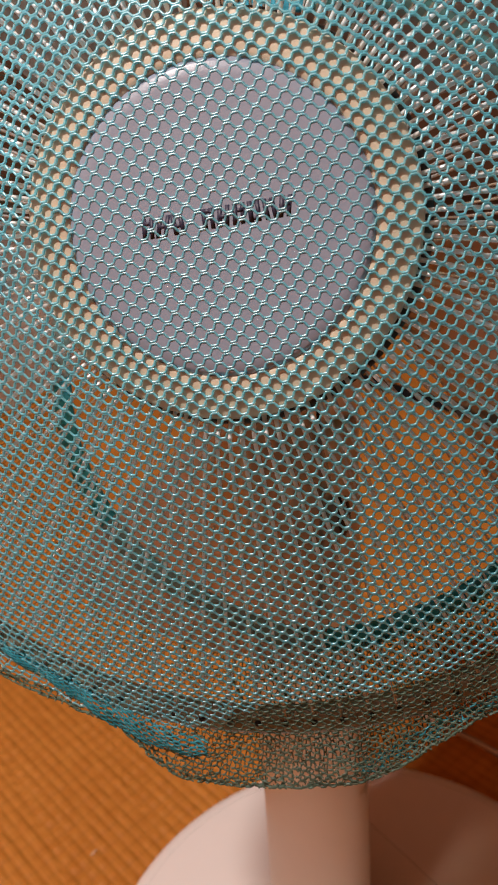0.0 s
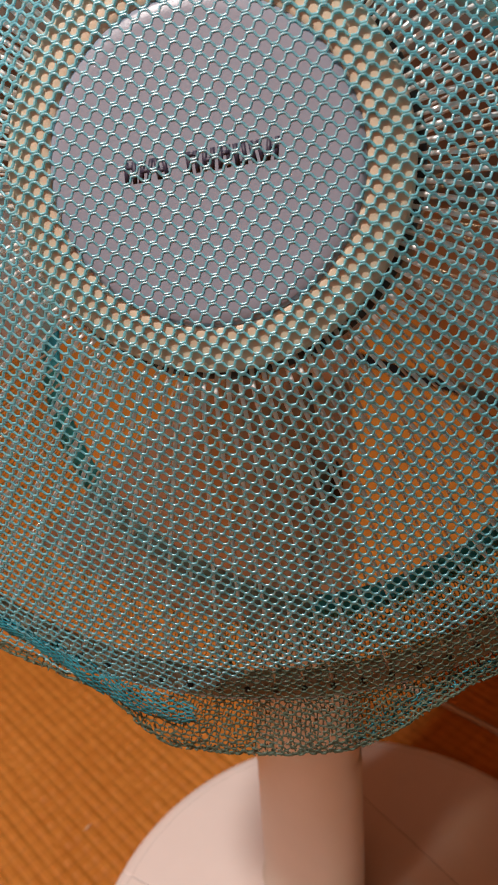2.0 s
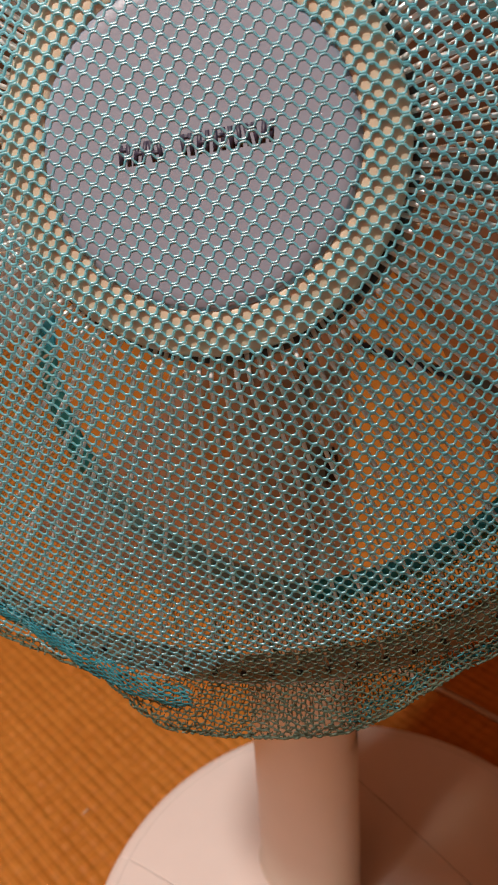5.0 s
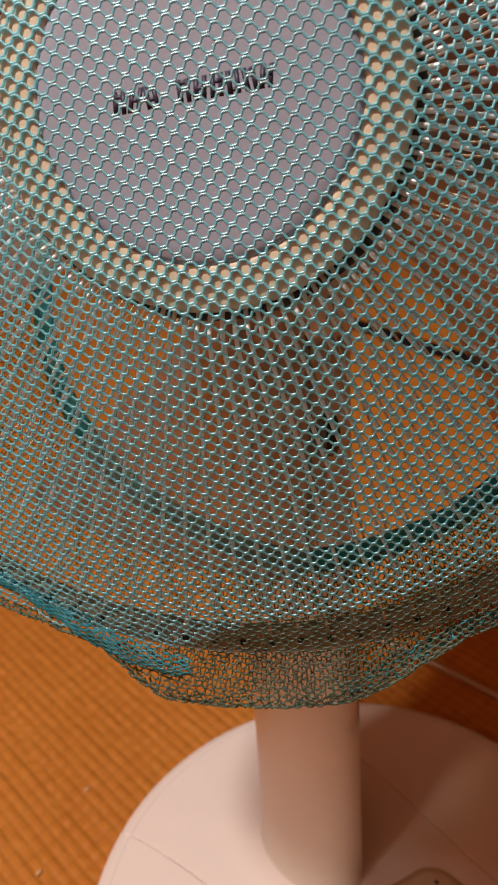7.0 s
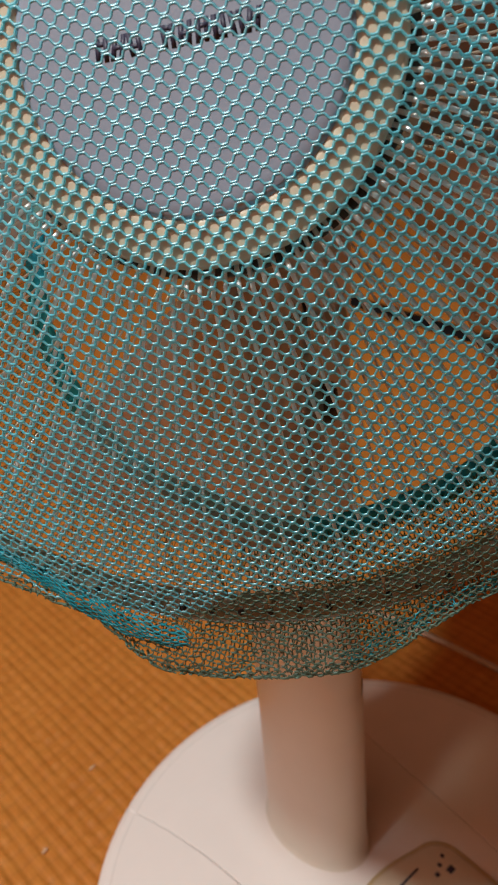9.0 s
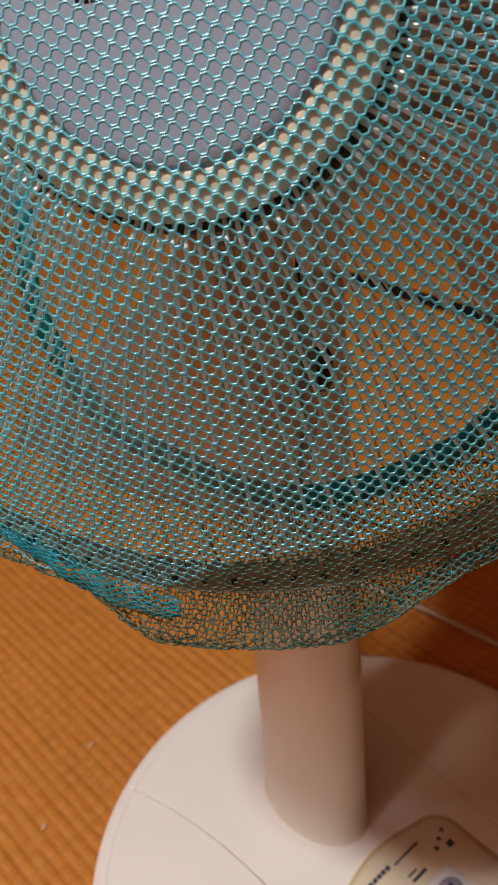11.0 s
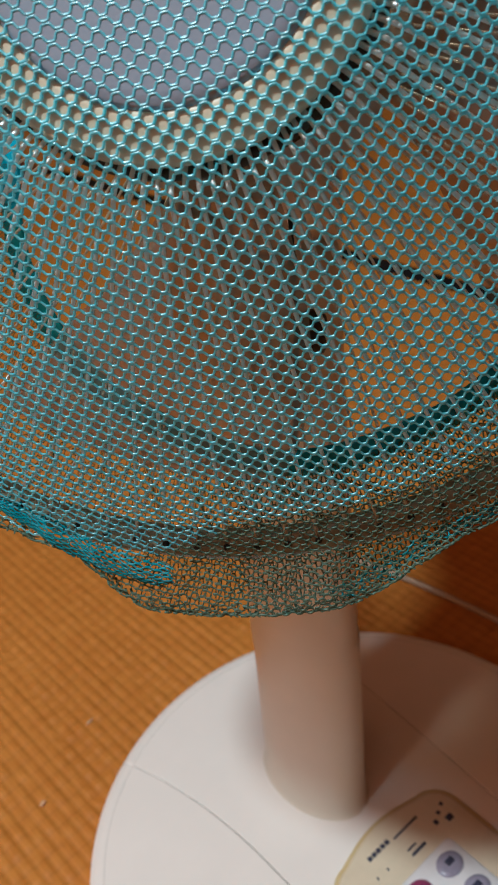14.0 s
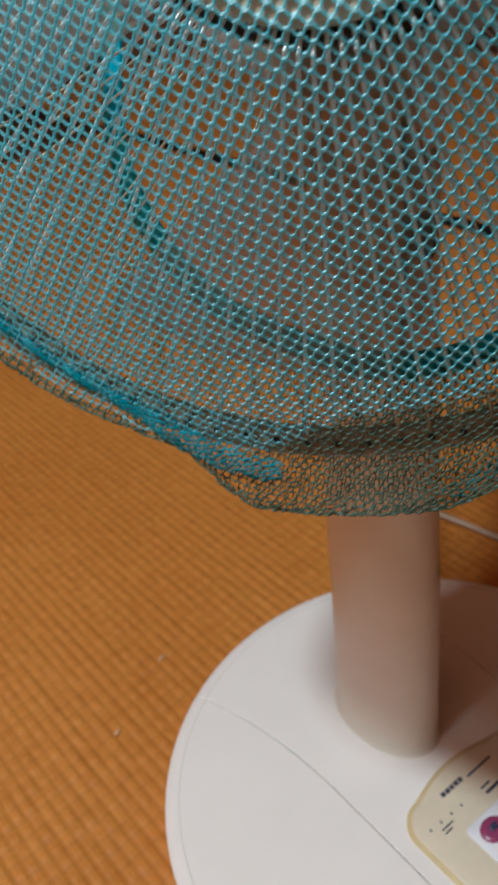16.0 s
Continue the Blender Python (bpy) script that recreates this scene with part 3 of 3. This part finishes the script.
knots = knots + rs.normal(0, 1, knots.shape) * (0.00007 + 0.00030 * loose)[:, None]
# the pouch under the rim: the shade of its folds is put into a darker yarn
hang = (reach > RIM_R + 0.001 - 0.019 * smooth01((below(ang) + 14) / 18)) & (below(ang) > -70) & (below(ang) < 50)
for name, label, pick, mat in (("front_net", "teal knitted net stretched over the front", ~hang, NET), ("net_pouch", "pouch of slack net below the rim, shade put into its dark green", hang, NET_SHADED)):
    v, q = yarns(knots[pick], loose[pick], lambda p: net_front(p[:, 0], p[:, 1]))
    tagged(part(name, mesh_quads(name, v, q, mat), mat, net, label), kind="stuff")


def net_fold(name, label, mat, d0, d1, inner, outer, up, wide):
    """A doubled fold of the net along the rim between two bearings; inner and outer give its radii."""
    long = math.radians(d1 - d0) * 0.175
    i, j = np.meshgrid(np.arange(-80, 81), np.arange(-80, 81), indexing="ij")
    pts = i.reshape(-1, 1) * LA + j.reshape(-1, 1) * LC
    pts = pts[(pts[:, 0] > 0.001) & (pts[:, 0] < long - 0.003) & (pts[:, 1] > 0.0028) & (pts[:, 1] < wide - 0.0008)]
    pts = pts + rs.normal(0, 0.0002, pts.shape)

    def lay(p):
        f, w = p[:, 0] / long, p[:, 1] / wide
        d = d0 + (d1 - d0) * f
        r = outer(d) + (inner(d) - outer(d)) * w
        g = np.radians(d) + DOWN + 0.004 * np.sin(5 * w + 30 * f)
        base = RIM_N - 0.10 * (r - RIM_R)
        return np.stack([r * np.cos(g), r * np.sin(g), base + up * (0.5 + np.sin(np.pi * w)) + 0.0006 * np.sin(60 * f + 4 * w)], -1)

    v, q = yarns(pts, np.full(len(pts), 1.0), lay)
    tagged(part(name, mesh_quads(name, v, q, mat), mat, net, label), kind="stuff")


def west_inner(d):
    return 0.1522 + 0.0095 * smooth01((d + 27) / 22) - 0.004 * smooth01((-40 - d) / 20)


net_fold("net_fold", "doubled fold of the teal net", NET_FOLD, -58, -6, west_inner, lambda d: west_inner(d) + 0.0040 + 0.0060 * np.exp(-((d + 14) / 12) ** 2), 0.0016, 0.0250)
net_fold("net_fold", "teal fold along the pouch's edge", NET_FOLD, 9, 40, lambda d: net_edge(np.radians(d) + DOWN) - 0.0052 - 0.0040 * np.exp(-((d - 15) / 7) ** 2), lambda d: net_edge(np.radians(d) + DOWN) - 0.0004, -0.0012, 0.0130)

# the fold line round the slack net's lower edge
hem_line = []
for k in range(161):
    p = DOWN + math.radians(-78 + 140 * k / 160)
    e = float(net_edge(np.array([p]))[0]) - 0.0003 + 0.0004 * math.sin(1.7 * k)
    hem_line.append((e * math.cos(p), e * math.sin(p), float(net_edge_n(np.array([p]))[0]) - 0.0008 + 0.0006 * math.sin(0.9 * k)))
part("edge_yarn", tube(hem_line, 0.00042, 6), NET_SHADED, net, "folded edge of the net, shade put into its dark green")

HEM_C, HEM_RX, HEM_RY, HEM_N = (0.0131, -0.0196), 0.1145, 0.1197, -0.1645   # drawn up behind the motor


def hem_place(phi):
    w = 1 + 0.006 * np.sin(5 * phi + 1) + 0.005 * np.sin(11 * phi)
    return np.stack([HEM_C[0] + HEM_RX * w * np.cos(phi), HEM_C[1] + HEM_RY * w * np.sin(phi), HEM_N - 0.0847 * np.minimum(np.sin(phi), 0.25) + 0.0144 * np.cos(phi) + 0.002 * np.sin(7 * phi)], -1)


def net_back(phi, k):
    """The back of the net from the outer edge (k=0) to the elastic hem (k=1), gathered into folds."""
    h = hem_place(phi)
    g = np.arctan2(h[:, 1], h[:, 0])
    e = net_edge(g) - 0.0015
    o = np.stack([e * np.cos(g), e * np.sin(g), net_edge_n(g) - 0.002], -1)
    bulge = np.sin(np.pi * k)
    p = o + (h - o) * k[:, None]
    p[:, 2] -= 0.010 * np.sin(np.pi * np.sqrt(k)) + 0.0016 * bulge * np.sin(17 * phi + 4 * np.sin(2 * phi)) + 0.0012 * bulge * np.sin(53 * phi + 20 * k)
    p[:, 0] += 0.0016 * bulge ** 2 * np.sin(43 * phi + 9 * k)
    p[:, 1] += 0.0016 * bulge ** 2 * np.cos(37 * phi + 11 * k)
    return p


NA, NK = 300, 26
ia, ik = np.meshgrid(np.arange(NA), np.arange(NK), indexing="ij")
ia, ik = ia.ravel(), ik.ravel()
f0 = 2 * np.pi * (ia + 0.5 * (ik % 2)) / NA + rs.normal(0, 0.0012, ia.size)
k0 = (ik + 0.5) / NK + rs.normal(0, 0.002, ia.size)
dphi, dk = 2 * np.pi / NA, 1 / NK
A, B = [], []
left, right = f0 - 0.17 * dphi, f0 + 0.17 * dphi
A.append(net_back(left, k0))
B.append(net_back(right, k0))
for sgn in (1, -1):
    e = net_back(f0 + 0.5 * dphi - 0.17 * dphi, np.clip(k0 + sgn * dk, 0, 1))
    A.append(net_back(right, k0))
    B.append(e)
A, B = np.concatenate(A), np.concatenate(B)
d = np.degrees((np.arctan2(A[:, 1], A[:, 0]) - DOWN + np.pi) % (2 * np.pi) - np.pi)
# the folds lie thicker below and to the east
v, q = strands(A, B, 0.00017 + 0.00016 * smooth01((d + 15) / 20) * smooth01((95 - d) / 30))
tagged(part("back_net", mesh_quads("back_net", v, q, NET_SHADED), NET_SHADED, net, "teal net gathered behind the rim"), kind="stuff")

bm = bmesh.new()
rows = []
for i in range(241):
    ph = 2 * math.pi * i / 240
    c = hem_place(np.array([ph]))[0]
    h = hem_place(np.array([ph + 0.01]))[0] - c
    o = Vector((math.cos(ph), math.sin(ph), -0.25)).normalized()
    wob = 0.0007 * math.sin(31 * ph)
    nn = Vector(h).normalized().cross(o)
    rows.append([bm.verts.new(Vector(c) + o * a * 0.0052 + nn * b * (0.0011 + wob * 0.3)) for a, b in ((-1, 0), (-0.7, 1), (0.7, 1), (1, 0), (0.7, -1), (-0.7, -1))])
for a, b in zip(rows, rows[1:]):
    for k in range(6):
        bm.faces.new((a[k], a[(k + 1) % 6], b[(k + 1) % 6], b[k]))
part("elastic_hem", bm, HEM, net, "dark teal elastic hem of the net")

# drawstring with its cord lock, hanging behind the rear guard
part("drawstring", tube([(0.0175, -0.062, -0.104), (0.0180, -0.090, -0.103), (0.0178, -0.118, -0.098), (0.0165, -0.140, -0.088)], 0.0008, 8), DARK, net, "thin black drawstring")
lock = lathe([(0.0, -0.006), (0.0030, -0.006), (0.0040, -0.004), (0.0044, 0.0), (0.0040, 0.004), (0.0030, 0.006), (0.0, 0.006)], 24)
for v in lock.verts:
    v.co = Vector((0.0235 + v.co.x * 1.2, -0.102 + v.co.z * 1.2, -0.104 + v.co.y * 1.2))
part("cord_lock", lock, DARKBROWN, net, "dark plastic cord lock")

# power cord on the mat behind the fan
cord = thing("power_cord", "ivory power cord lying on the tatami behind the fan", "power cord", Matrix.Translation((0.09, 0.24, 0)))
pts = []
for k in range(25):
    f = k / 24
    pts.append((-0.06 + 0.34 * f - 0.03 * math.sin(3.1 * f), 0.030 - 0.235 * f + 0.020 * math.sin(4.2 * f), 0.0035))
part("cable", tube(pts, 0.0026, 10), CORD, cord)


def lint(x, y, long, wide, angle):
    bm = bmesh.new()
    rnd = random.Random(int(x * 1000))
    ring = [bm.verts.new((long * math.cos(a) * rnd.uniform(0.7, 1), wide * math.sin(a) * rnd.uniform(0.6, 1), rnd.uniform(0, 0.0006))) for a in [2 * math.pi * k / 10 for k in range(10)]]
    top = bm.verts.new((0, 0, 0.0012))
    for k in range(10):
        bm.faces.new((ring[k], ring[(k + 1) % 10], top))
    ob = part("lint", bm, LINT, None)
    ob.matrix_world = pose(x, y, 0.0002, 0, 0, angle)
    return tagged(ob, "small pale scrap of lint on the tatami", "lint", "lint on the mat")


lint(-0.177, 0.0915, 0.0045, 0.0014, 55)
lint(-0.196, 0.022, 0.0035, 0.0018, 60)
